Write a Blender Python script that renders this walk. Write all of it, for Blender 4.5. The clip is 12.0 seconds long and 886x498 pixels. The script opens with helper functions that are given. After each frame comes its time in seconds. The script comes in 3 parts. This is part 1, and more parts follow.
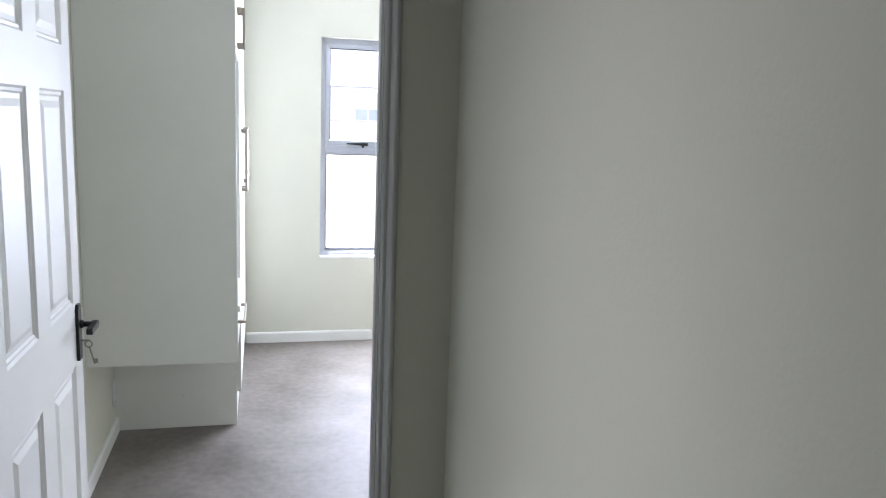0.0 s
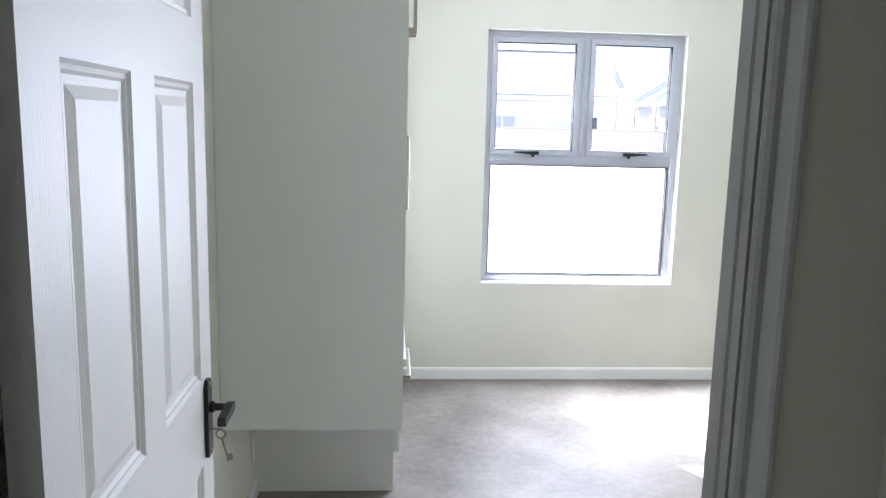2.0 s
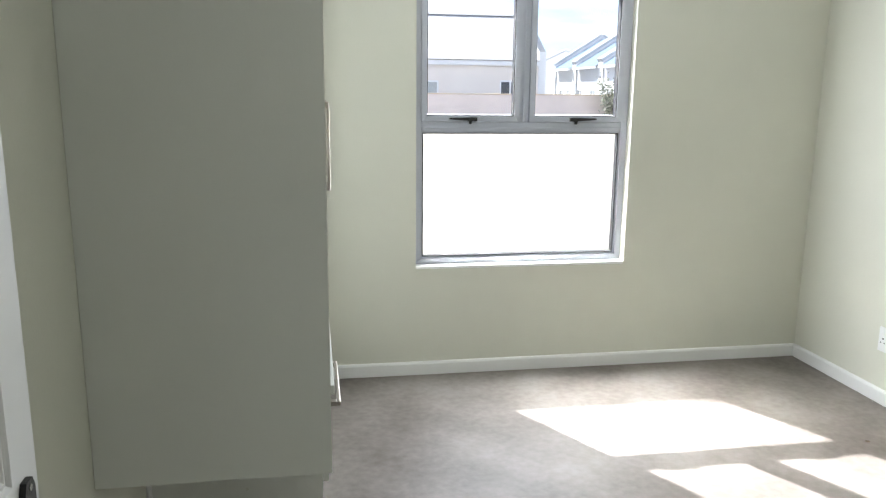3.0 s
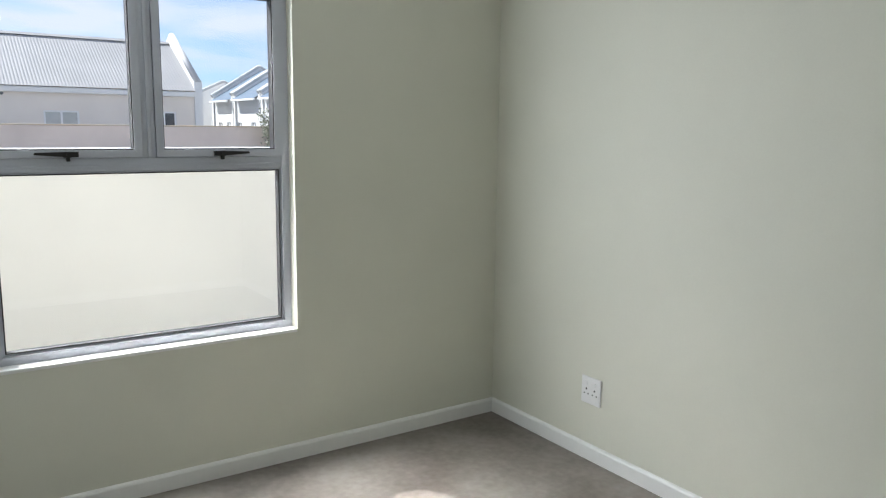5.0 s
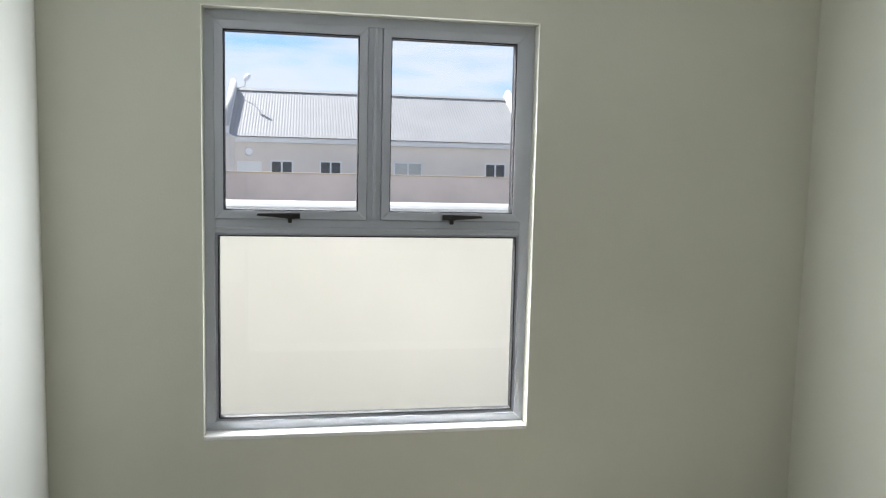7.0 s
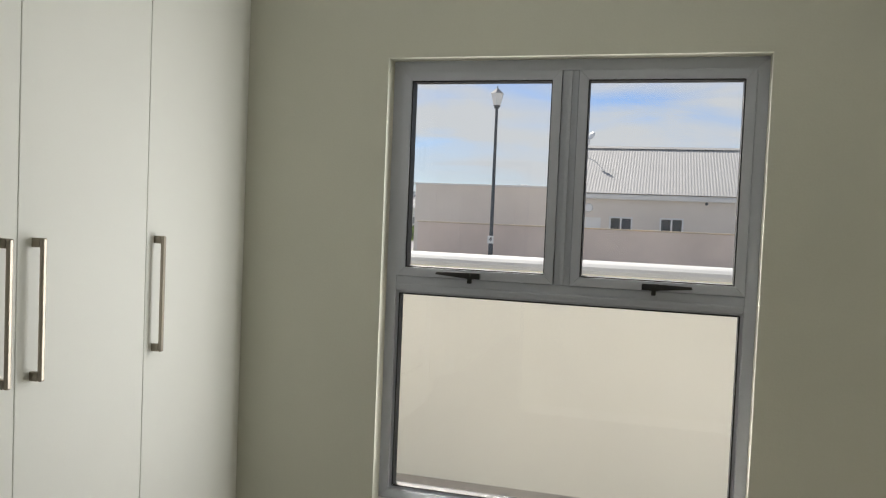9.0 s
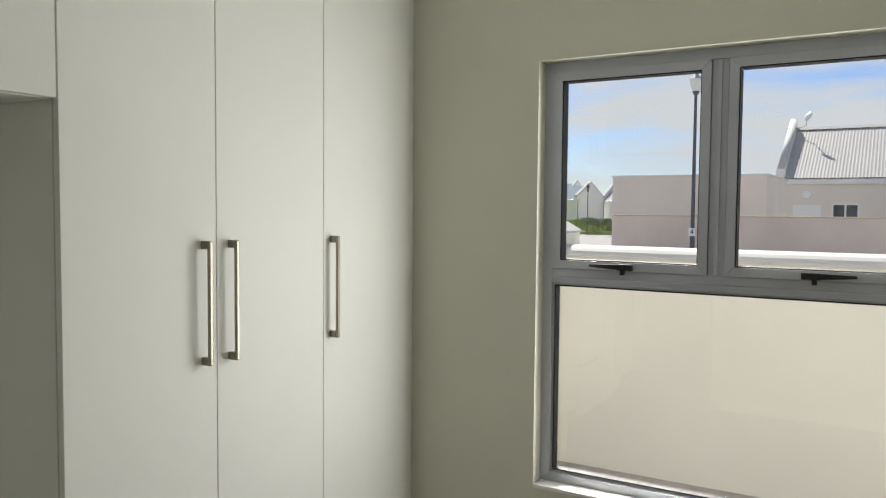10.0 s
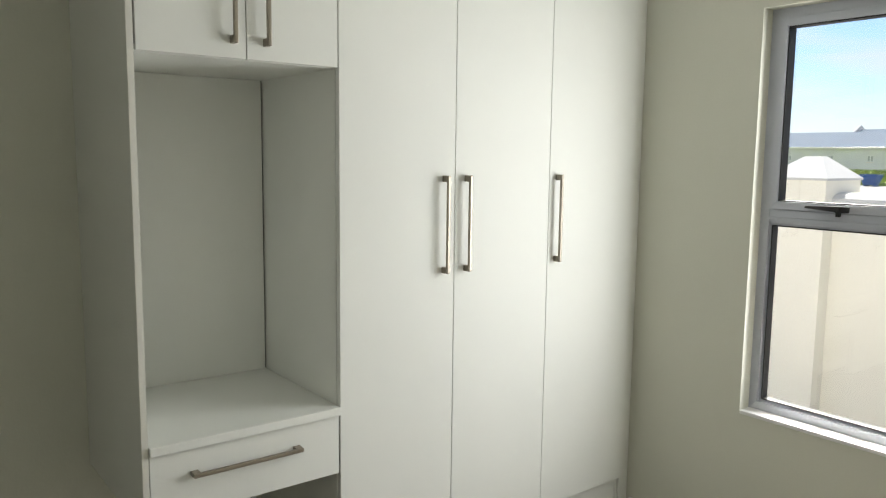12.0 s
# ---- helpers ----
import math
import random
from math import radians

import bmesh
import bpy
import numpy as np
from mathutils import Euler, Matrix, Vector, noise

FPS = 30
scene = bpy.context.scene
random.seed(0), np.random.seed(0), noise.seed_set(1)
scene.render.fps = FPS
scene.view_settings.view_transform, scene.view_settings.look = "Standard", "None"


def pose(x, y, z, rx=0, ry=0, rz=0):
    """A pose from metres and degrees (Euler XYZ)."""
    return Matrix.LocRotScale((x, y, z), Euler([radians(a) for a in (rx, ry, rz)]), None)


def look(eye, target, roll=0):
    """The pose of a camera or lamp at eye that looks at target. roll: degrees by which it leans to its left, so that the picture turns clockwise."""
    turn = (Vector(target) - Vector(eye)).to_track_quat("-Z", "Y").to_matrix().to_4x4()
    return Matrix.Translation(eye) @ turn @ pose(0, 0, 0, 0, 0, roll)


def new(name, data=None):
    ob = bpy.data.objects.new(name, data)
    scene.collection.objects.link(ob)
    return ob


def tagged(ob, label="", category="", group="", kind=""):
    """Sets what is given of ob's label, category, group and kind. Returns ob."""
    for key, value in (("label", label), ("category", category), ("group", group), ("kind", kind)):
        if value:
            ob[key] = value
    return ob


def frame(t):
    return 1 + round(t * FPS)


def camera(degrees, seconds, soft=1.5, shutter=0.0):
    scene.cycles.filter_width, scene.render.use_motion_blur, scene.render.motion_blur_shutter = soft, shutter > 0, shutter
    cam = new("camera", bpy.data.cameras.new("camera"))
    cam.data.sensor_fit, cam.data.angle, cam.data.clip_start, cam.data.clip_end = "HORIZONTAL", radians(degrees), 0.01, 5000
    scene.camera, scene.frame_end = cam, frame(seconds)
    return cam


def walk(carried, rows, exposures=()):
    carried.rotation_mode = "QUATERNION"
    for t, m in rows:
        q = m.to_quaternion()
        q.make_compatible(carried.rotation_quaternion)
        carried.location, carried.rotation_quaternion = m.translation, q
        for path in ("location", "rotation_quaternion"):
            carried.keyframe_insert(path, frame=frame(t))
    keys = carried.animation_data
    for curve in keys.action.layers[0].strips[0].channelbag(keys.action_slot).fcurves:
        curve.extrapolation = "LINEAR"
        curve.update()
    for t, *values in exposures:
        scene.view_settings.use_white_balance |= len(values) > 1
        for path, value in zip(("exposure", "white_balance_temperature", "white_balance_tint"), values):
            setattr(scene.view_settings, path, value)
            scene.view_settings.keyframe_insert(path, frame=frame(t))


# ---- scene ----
cam = camera(60.1, 12.0, soft=1.2)
PATH = [
    (0, (-0.416, -5.351, 1.586), (0.052, -3.435, 1.255), 2.1),
    (0.5, (-0.481, -5.238, 1.581), (-0.129, -3.295, 1.261), 2.5),
    (1, (-0.541, -5.059, 1.576), (-0.253, -3.104, 1.267), 2.5),
    (1.5, (-0.561, -4.811, 1.569), (-0.384, -2.843, 1.261), 2.1),
    (2, (-0.553, -4.55, 1.563), (-0.415, -2.582, 1.239), 1.4),
    (2.5, (-0.552, -4.255, 1.556), (-0.327, -2.303, 1.183), 1.1),
    (3, (-0.536, -4.005, 1.545), (-0.206, -2.074, 1.141), 0.6),
    (3.5, (-0.51, -3.735, 1.516), (0.121, -1.877, 1.129), 0.6),
    (5.5, (-0.021, -2.974, 1.519), (1.109, -1.353, 1.212), 0.7),
    (6, (0.103, -2.819, 1.546), (0.965, -1.027, 1.329), 0.2),
    (6.5, (0.249, -2.775, 1.553), (0.833, -0.873, 1.353), 1.5),
    (7, (0.358, -2.744, 1.563), (0.707, -0.784, 1.366), 1.3),
    (9, (0.882, -2.417, 1.586), (0.349, -0.491, 1.506), 2.4),
    (9.5, (1.005, -2.457, 1.577), (0.245, -0.609, 1.486), 2.2),
    (10, (1.081, -2.493, 1.591), (0.07, -0.77, 1.488), 0.5),
    (10.5, (1.218, -2.485, 1.588), (-0.047, -0.941, 1.472), 0.9),
    (11, (1.358, -2.505, 1.58), (-0.062, -1.105, 1.428), 1.1),
    (11.5, (1.469, -2.573, 1.563), (-0.037, -1.272, 1.362), 0.7),
    (12, (1.558, -2.644, 1.572), (-0.016, -1.434, 1.327), 0.7),
]
EXPOSURES = [(0.0, 2.8, 5600, 18), (1.0, 2.8, 5600, 18), (2.0, 2.6, 5600, 16), (2.5, 2.2, 5800, 13), (3.0, 2.0, 6050, 11), (3.5, 1.45, 6200, 9), (5.5, 1.2, 6000, 10), (7.2, 1.2, 6200, 10), (8.8, 0.7, 6750, 10), (10.5, 0.85, 6750, 9), (11.0, 0.95, 6700, 8), (12.0, 1.25, 6600, 9)]
walk(cam, [(t, look(eye, target, roll)) for t, eye, target, roll in PATH], EXPOSURES)

# ---------------------------------------------------------------- light
SUN_WAY = Vector((0.55, -1.0, -1.09)).normalized()
SKY_STRENGTH = 0.066
SUN_STRENGTH = 5.0
WINDOW_LIGHT = 13.5
PASSAGE_LIGHT = 0.29


def build_world():
    w = bpy.data.worlds.new("daylight")
    scene.world = w
    w.use_nodes = True
    n, l = w.node_tree.nodes, w.node_tree.links
    n.clear()
    out = n.new("ShaderNodeOutputWorld")
    bg = n.new("ShaderNodeBackground")
    sky = n.new("ShaderNodeTexSky")
    sky.sky_type = "NISHITA"
    sky.sun_disc = False
    sky.dust_density, sky.ozone_density, sky.air_density = 0.4, 2.0, 1.0
    sky.sun_elevation = math.asin(-SUN_WAY.z)
    sky.sun_rotation = math.atan2(-SUN_WAY.x, -SUN_WAY.y)
    co = n.new("ShaderNodeTexCoord")
    mp = n.new("ShaderNodeMapping")
    mp.inputs["Scale"].default_value = (1.6, 1.6, 9.0)
    mp.inputs["Location"].default_value = (0.2, 0.9, 0.55)
    nz = n.new("ShaderNodeTexNoise")
    nz.inputs["Scale"].default_value = 2.6
    nz.inputs["Detail"].default_value = 7
    nz.inputs["Roughness"].default_value = 0.52
    nz.inputs["Distortion"].default_value = 0.4
    rp = n.new("ShaderNodeValToRGB")
    rp.color_ramp.elements[0].position = 0.38
    rp.color_ramp.elements[1].position = 0.62
    mx = n.new("ShaderNodeMix")
    mx.data_type = "RGBA"
    mx.inputs[7].default_value = (5.7, 6.1, 6.6, 1)
    l.new(co.outputs["Generated"], mp.inputs[0])
    l.new(mp.outputs[0], nz.inputs["Vector"])
    l.new(nz.outputs["Fac"], rp.inputs[0])
    l.new(rp.outputs[0], mx.inputs[0])
    blue = n.new("ShaderNodeMix")
    blue.data_type, blue.blend_type = "RGBA", "MULTIPLY"
    blue.inputs[0].default_value = 1.0
    blue.inputs[7].default_value = (0.60, 0.72, 0.98, 1)
    l.new(sky.outputs[0], blue.inputs[6])
    l.new(blue.outputs[2], mx.inputs[6])
    l.new(mx.outputs[2], bg.inputs["Color"])
    bg.inputs["Strength"].default_value = SKY_STRENGTH
    l.new(bg.outputs[0], out.inputs[0])


def lamp(name, kind, m, energy, colour, **kw):
    d = bpy.data.lights.new(name, kind)
    d.energy, d.color = energy, colour
    if kind == "AREA":
        d.shape, d.size, d.size_y, d.spread = "RECTANGLE", kw["w"], kw["h"], radians(kw["spread"])
    else:
        d.angle = radians(kw["angle"])
    ob = new(name, d)
    ob.matrix_world = m
    return ob


build_world()
lamp("sun", "SUN", look((0, 0, 20), tuple(Vector((0, 0, 20)) + SUN_WAY)), SUN_STRENGTH, (1.0, 0.97, 0.92), angle=0.53)
# the sky's light through the window, given off in its opening
lamp("window_daylight", "AREA", look((0.593, 0.027, 1.36), (0.593, -1.0, 1.36)), WINDOW_LIGHT, (0.955, 0.98, 1.0), w=1.07, h=1.37, spread=180)
# added fill lamp, set in a blind recess to brighten the passage
lamp("passage_fill", "AREA", look((-1.03, -4.54, 1.10), (0.0, -4.54, 1.10)), PASSAGE_LIGHT, (1.0, 0.95, 0.86), w=0.56, h=1.9, spread=80)


# ---------------------------------------------------------------- materials
def material(name, colour, rough=0.5, metal=0.0, var=0.06, scale=3.0, grain=60.0, bump=0.05, spec=0.5, tint=None, stretch=(1, 1, 1), coat=0.0):
    """Procedural surface: broad stains and fine grain in colour, roughness and relief."""
    m = bpy.data.materials.new(name)
    m.use_nodes = True
    n, l = m.node_tree.nodes, m.node_tree.links
    b = n["Principled BSDF"]
    b.inputs["Metallic"].default_value = metal
    b.inputs["Specular IOR Level"].default_value = spec
    b.inputs["Coat Weight"].default_value = coat
    co = n.new("ShaderNodeTexCoord")
    mp = n.new("ShaderNodeMapping")
    mp.inputs["Scale"].default_value = stretch
    l.new(co.outputs["Object"], mp.inputs[0])
    big = n.new("ShaderNodeTexNoise")
    big.inputs["Scale"].default_value, big.inputs["Detail"].default_value = scale, 5
    fine = n.new("ShaderNodeTexNoise")
    fine.inputs["Scale"].default_value, fine.inputs["Detail"].default_value = grain, 3
    l.new(mp.outputs[0], big.inputs["Vector"])
    l.new(mp.outputs[0], fine.inputs["Vector"])
    add = n.new("ShaderNodeMath")
    add.operation = "MULTIPLY_ADD"
    add.inputs[1].default_value = 0.35
    l.new(fine.outputs["Fac"], add.inputs[0])
    l.new(big.outputs["Fac"], add.inputs[2])
    rp = n.new("ShaderNodeValToRGB")
    e = rp.color_ramp.elements
    e[0].position, e[1].position = 0.45, 0.9
    dark = tint or tuple(c * (1 - 2 * var) for c in colour)
    e[0].color = (*dark, 1)
    e[1].color = (*[min(1, c * (1 + var)) for c in colour], 1)
    l.new(add.outputs[0], rp.inputs[0])
    l.new(rp.outputs[0], b.inputs["Base Color"])
    rr = n.new("ShaderNodeMapRange")
    rr.inputs[3].default_value, rr.inputs[4].default_value = max(0.03, rough - 0.08), min(1, rough + 0.08)
    l.new(big.outputs["Fac"], rr.inputs[0])
    l.new(rr.outputs[0], b.inputs["Roughness"])
    if bump:
        bp = n.new("ShaderNodeBump")
        bp.inputs["Strength"].default_value = bump
        bp.inputs["Distance"].default_value = 0.004
        l.new(fine.outputs["Fac"], bp.inputs["Height"])
        l.new(bp.outputs[0], b.inputs["Normal"])
    return m


def glass_material(name, tint=(1, 1, 1), rough=0.0):
    m = bpy.data.materials.new(name)
    m.use_nodes = True
    b = m.node_tree.nodes["Principled BSDF"]
    b.inputs["Base Color"].default_value = (*tint, 1)
    b.inputs["Roughness"].default_value = rough
    b.inputs["Transmission Weight"].default_value = 1.0
    b.inputs["IOR"].default_value = 1.45
    return m


PLASTER = material("cream_wall_paint", (0.655, 0.652, 0.56), 0.66, var=0.02, scale=1.3, grain=140, bump=0.10, spec=0.35)
CEIL = material("white_ceiling_paint", (0.86, 0.86, 0.83), 0.8, var=0.02, scale=1, grain=90, bump=0.05)
WHITE = material("white_gloss_paint", (0.80, 0.80, 0.78), 0.32, var=0.015, scale=3, grain=90, bump=0.03)
DOORPAINT = material("white_woodgrain_paint", (0.80, 0.80, 0.79), 0.48, var=0.004, scale=0.5, grain=130, bump=0.14, spec=0.3, stretch=(3, 3, 0.15))
MELAMINE = material("white_melamine_board", (0.775, 0.78, 0.73), 0.6, var=0.012, scale=2, grain=220, bump=0.03, spec=0.18)
EDGING = material("cream_board_edging", (0.70, 0.69, 0.62), 0.45, var=0.02, scale=3, grain=200, bump=0.03)
FLOOR = material("grey_screed_floor", (0.24, 0.216, 0.195), 0.52, var=0.13, scale=2.2, grain=26, bump=0.06, tint=(0.125, 0.105, 0.088), spec=0.32)
STEELPAINT = material("grey_enamelled_steel", (0.44, 0.44, 0.43), 0.35, var=0.03, scale=4, grain=120, bump=0.04)
ALU = material("grey_anodised_aluminium", (0.50, 0.52, 0.58), 0.42, metal=0.2, var=0.03, scale=5, grain=160, bump=0.03, stretch=(1, 1, 1))
# rubber of the window gaskets, also the painted black of shaded gaps
RUBBER_AND_GAP = material("black_rubber_and_gap_shade", (0.015, 0.015, 0.016), 0.6, var=0.1, bump=0.05)
BLACK = material("black_cast_metal", (0.018, 0.017, 0.017), 0.34, metal=0.3, var=0.2, scale=20, grain=150, bump=0.15)
NICKEL = material("brushed_nickel", (0.33, 0.295, 0.245), 0.33, metal=1.0, var=0.05, scale=20, grain=300, bump=0.06, stretch=(8, 8, 0.4))
CHROME = material("worn_chrome", (0.7, 0.69, 0.67), 0.2, metal=1.0, var=0.05, scale=30, bump=0.02)
PLASTIC = material("white_plastic", (0.78, 0.78, 0.77), 0.35, var=0.01, scale=8, bump=0.0)
HOLE = material("dark_socket_hole", (0.012, 0.012, 0.012), 0.7, var=0.1, bump=0)
GLASS = glass_material("clear_glass")
DARKGLASS = material("dark_window_glass", (0.07, 0.08, 0.09), 0.2, var=0.25, scale=1.2, grain=4, bump=0, spec=0.3)
PALEGLASS = material("pale_curtained_glass", (0.42, 0.44, 0.43), 0.12, var=0.12, scale=1.0, grain=6, bump=0, spec=0.8)
YARDWALL = material("cream_boundary_plaster", (0.76, 0.735, 0.64), 0.8, var=0.035, scale=0.9, grain=70, bump=0.25)
COPING = material("white_plaster_coping", (0.48, 0.48, 0.47), 0.75, var=0.03, scale=2, grain=60, bump=0.2)
PINKWALL = material("pinkish_beige_plaster", (0.77, 0.65, 0.57), 0.85, var=0.06, scale=0.8, grain=40, bump=0.3)
RUST = material("rust_stained_coping", (0.56, 0.42, 0.27), 0.85, var=0.2, scale=1.5, grain=25, bump=0.3, tint=(0.50, 0.44, 0.36))
BOUNCE_SKIN = material("white_bounce_skin", (0.82, 0.81, 0.78), 0.85, var=0.03, scale=0.8, grain=50, bump=0.2)
HOUSEWALL = material("beige_house_plaster", (0.76, 0.70, 0.63), 0.85, var=0.04, scale=0.6, grain=30, bump=0.2)
WHITEWALL = material("white_house_plaster", (0.74, 0.74, 0.725), 0.85, var=0.03, scale=0.6, grain=30, bump=0.2)
SHEET = material("pale_grey_roof_sheeting", (0.39, 0.385, 0.38), 0.7, spec=0.2, metal=0.0, var=0.05, scale=0.7, grain=12, bump=0.05)
BLUEROOF = material("blue_grey_roof_sheeting", (0.19, 0.24, 0.30), 0.85, spec=0.1, metal=0.0, var=0.06, scale=0.7, grain=12, bump=0.05)
YARD = material("sandy_ground", (0.48, 0.44, 0.38), 0.95, var=0.12, scale=0.4, grain=9, bump=0.5)
ASPHALT = material("pale_paved_road", (0.24, 0.235, 0.23), 0.9, var=0.08, scale=0.5, grain=20, bump=0.4)
LEAF = material("fresh_green_leaves", (0.12, 0.17, 0.06), 0.6, var=0.3, scale=6, grain=30, bump=0.1)
OLIVE = material("grey_green_leaves", (0.24, 0.25, 0.16), 0.65, var=0.3, scale=6, grain=30, bump=0.1)
BARK = material("brown_bark", (0.12, 0.09, 0.06), 0.9, var=0.2, scale=12, grain=50, bump=0.6)
GRASS = material("green_lawn", (0.26, 0.33, 0.075), 0.9, var=0.25, scale=0.8, grain=14, bump=0.6)
POLE = material("dark_grey_pole_paint", (0.10, 0.11, 0.12), 0.5, metal=0.3, var=0.08, scale=8, bump=0.05)
BLUEBIN = material("blue_painted_steel", (0.03, 0.11, 0.32), 0.5, var=0.1, scale=4, bump=0.05)


# ---------------------------------------------------------------- mesh helpers
def add_box(bm, lo, hi, bevel=0.0, seg=2):
    r = bmesh.ops.create_cube(bm, size=1.0)
    vs = r["verts"]
    s = [hi[i] - lo[i] for i in range(3)]
    c = [(hi[i] + lo[i]) / 2 for i in range(3)]
    for v in vs:
        v.co = Vector((v.co.x * s[0] + c[0], v.co.y * s[1] + c[1], v.co.z * s[2] + c[2]))
    if bevel:
        es = list({e for v in vs for e in v.link_edges})
        bmesh.ops.bevel(bm, geom=es, offset=min(bevel, min(s) * 0.45), segments=seg, profile=0.5, affect="EDGES")
    return bm


def box(lo, hi, bevel=0.0, seg=2):
    return add_box(bmesh.new(), lo, hi, bevel, seg)


def add_rod(bm, a, b, r0, r1=None, n=12):
    a, b = Vector(a), Vector(b)
    m = Matrix.Translation((a + b) / 2) @ (b - a).to_track_quat("Z", "Y").to_matrix().to_4x4()
    bmesh.ops.create_cone(bm, cap_ends=True, segments=n, radius1=r0, radius2=r0 if r1 is None else r1, depth=(b - a).length, matrix=m)
    return bm


def rod(a, b, r0, r1=None, n=12):
    return add_rod(bmesh.new(), a, b, r0, r1, n)


def add_prism(bm, pts, axis, lo, hi):
    """Extrude the outline pts along axis 0, 1 or 2 from lo to hi."""
    def place(p, h):
        q = list(p)
        q.insert(axis, h)
        return q
    a = [bm.verts.new(place(p, lo)) for p in pts]
    b = [bm.verts.new(place(p, hi)) for p in pts]
    k = len(pts)
    fs = [bm.faces.new(a), bm.faces.new(b[::-1])]
    for i in range(k):
        fs.append(bm.faces.new((a[i], b[i], b[(i + 1) % k], a[(i + 1) % k])))
    bmesh.ops.recalc_face_normals(bm, faces=fs)
    return bm


def prism(pts, axis, lo, hi):
    return add_prism(bmesh.new(), pts, axis, lo, hi)


def mesh_of(name, bm, mat, smooth=False):
    me = bpy.data.meshes.new(name)
    bm.to_mesh(me)
    bm.free()
    me.materials.append(mat)
    if smooth:
        for p in me.polygons:
            p.use_smooth = True
    return me


def part(name, bm, mat, parent=None, label="", smooth=False):
    ob = new(name, mesh_of(name, bm, mat, smooth))
    if parent is not None:
        ob.parent = parent
    if label:
        ob["label"] = label
    return ob


def thing(name, label, category, group="", kind="", at=(0, 0, 0)):
    ob = tagged(new(name), label, category, group, kind)
    ob.location = at
    return ob


def setting(name, bm, mat, label, category):
    return tagged(part(name, bm, mat), label, category, kind="structure")


# ---------------------------------------------------------------- the room
XL, XR, YS, HT = -1.11, 2.31, -3.70, 2.60
CL, CR, YC, YE = -1.018, -0.014, -3.797, -7.9   # the passage
W0, W1, WZ0, WZ1, WT = 0.0, 1.186, 0.61, 2.11, 0.13
DH = 2.045
GZ = -0.2     # the ground outside

setting("floor", box((XL - 0.2, YE - 0.2, -0.15), (XR + 0.2, WT, 0.0)), FLOOR, "smooth grey-brown screed floor with faint mottling", "floor")
setting("ceiling", box((XL - 0.2, YE - 0.2, HT), (XR + 0.2, WT, HT + 0.12)), CEIL, "plain white flat ceiling", "ceiling")

bm = bmesh.new()
add_box(bm, (XL - 0.2, 0, 0), (W0, WT, HT))
add_box(bm, (W1, 0, 0), (XR + 0.2, WT, HT))
add_box(bm, (W0, 0, 0), (W1, WT, WZ0))
add_box(bm, (W0, 0, WZ1), (W1, WT, HT))
setting("wall_north", bm, PLASTER, "cream painted plaster wall around the window", "wall")
# unseen outer skin, kept white to throw sunlight back at the boundary wall
bm = bmesh.new()
for lo, hi in (((XL - 0.2, GZ), (W0, HT + 0.12)), ((W1, GZ), (XR + 0.2, HT + 0.12)), ((W0, GZ), (W1, WZ0)), ((W0, WZ1), (W1, HT + 0.12))):
    add_box(bm, (lo[0], WT, lo[1]), (hi[0], WT + 0.015, hi[1]))
setting("outer_bounce_skin", bm, BOUNCE_SKIN, "unseen white skin on the outside, added to reflect sun onto the garden wall", "wall")
setting("wall_east", box((XR, YS - 0.1, 0), (XR + 0.2, 0, HT)), PLASTER, "cream painted plaster wall with a power socket", "wall")
setting("wall_west", box((XL - 0.2, YS, 0), (XL, 0, HT)), PLASTER, "cream painted plaster wall behind the wardrobe", "wall")
JL, JR = -1.006, -0.1365     # structural edges of the doorway
bm = bmesh.new()
add_box(bm, (XL - 0.2, YC, 0), (JL, YS, HT))
add_box(bm, (JR, YC, 0), (XR, YS, HT))
add_box(bm, (JL, YC, DH + 0.035), (JR, YS, HT))
setting("wall_south", bm, PLASTER, "cream painted plaster wall with the doorway", "wall")
bm = bmesh.new()
# the unseen recess at -4.88..-4.12 is closed behind; it only holds the fill lamp
add_box(bm, (CL - 0.12, YE, 0), (CL, -4.88, HT))
add_box(bm, (CL - 0.12, -4.12, 0), (CL, YC, HT))
add_box(bm, (CL - 0.12, -4.88, 2.05), (CL, -4.12, HT))
add_box(bm, (CL - 0.16, -4.92, 0), (CL - 0.12, -4.08, HT))
setting("passage_wall_west", bm, PLASTER, "cream painted plaster wall of the passage", "wall")
setting("passage_wall_east", box((CR, YE, 0), (CR + 0.12, YC, HT)), PLASTER, "cream painted plaster wall of the passage", "wall")
setting("passage_wall_south", box((CL - 0.12, YE - 0.12, 0), (CR + 0.12, YE, HT)), PLASTER, "plain cream end wall of the passage", "wall")


def skirting(name, a, b, side):
    """A skirting board with an eased top edge from a to b; side: into the room."""
    a, b, side = Vector(a), Vector(b), Vector(side)
    bm = bmesh.new()
    outline = [(0, 0), (0.016, 0), (0.016, 0.062), (0.012, 0.070), (0.005, 0.074), (0, 0.074)]
    rows = [[bm.verts.new((*(p + side * u), z)) for u, z in outline] for p in (a, b)]
    fs = [bm.faces.new(rows[0]), bm.faces.new(rows[1][::-1])]
    k = len(outline)
    for i in range(k):
        fs.append(bm.faces.new((rows[0][i], rows[1][i], rows[1][(i + 1) % k], rows[0][(i + 1) % k])))
    bmesh.ops.recalc_face_normals(bm, faces=fs)
    setting(name, bm, WHITE, "low white painted skirting board along the wall", "skirting")


skirting("baseboard_north", (-0.50, 0), (XR, 0), (0, -1))
skirting("baseboard_east", (XR, -0.016), (XR, YS + 0.016), (-1, 0))
skirting("baseboard_west", (XL, YS + 0.05), (XL, -1.464), (1, 0))
skirting("baseboard_south", (-0.06, YS), (XR, YS), (0, 1))


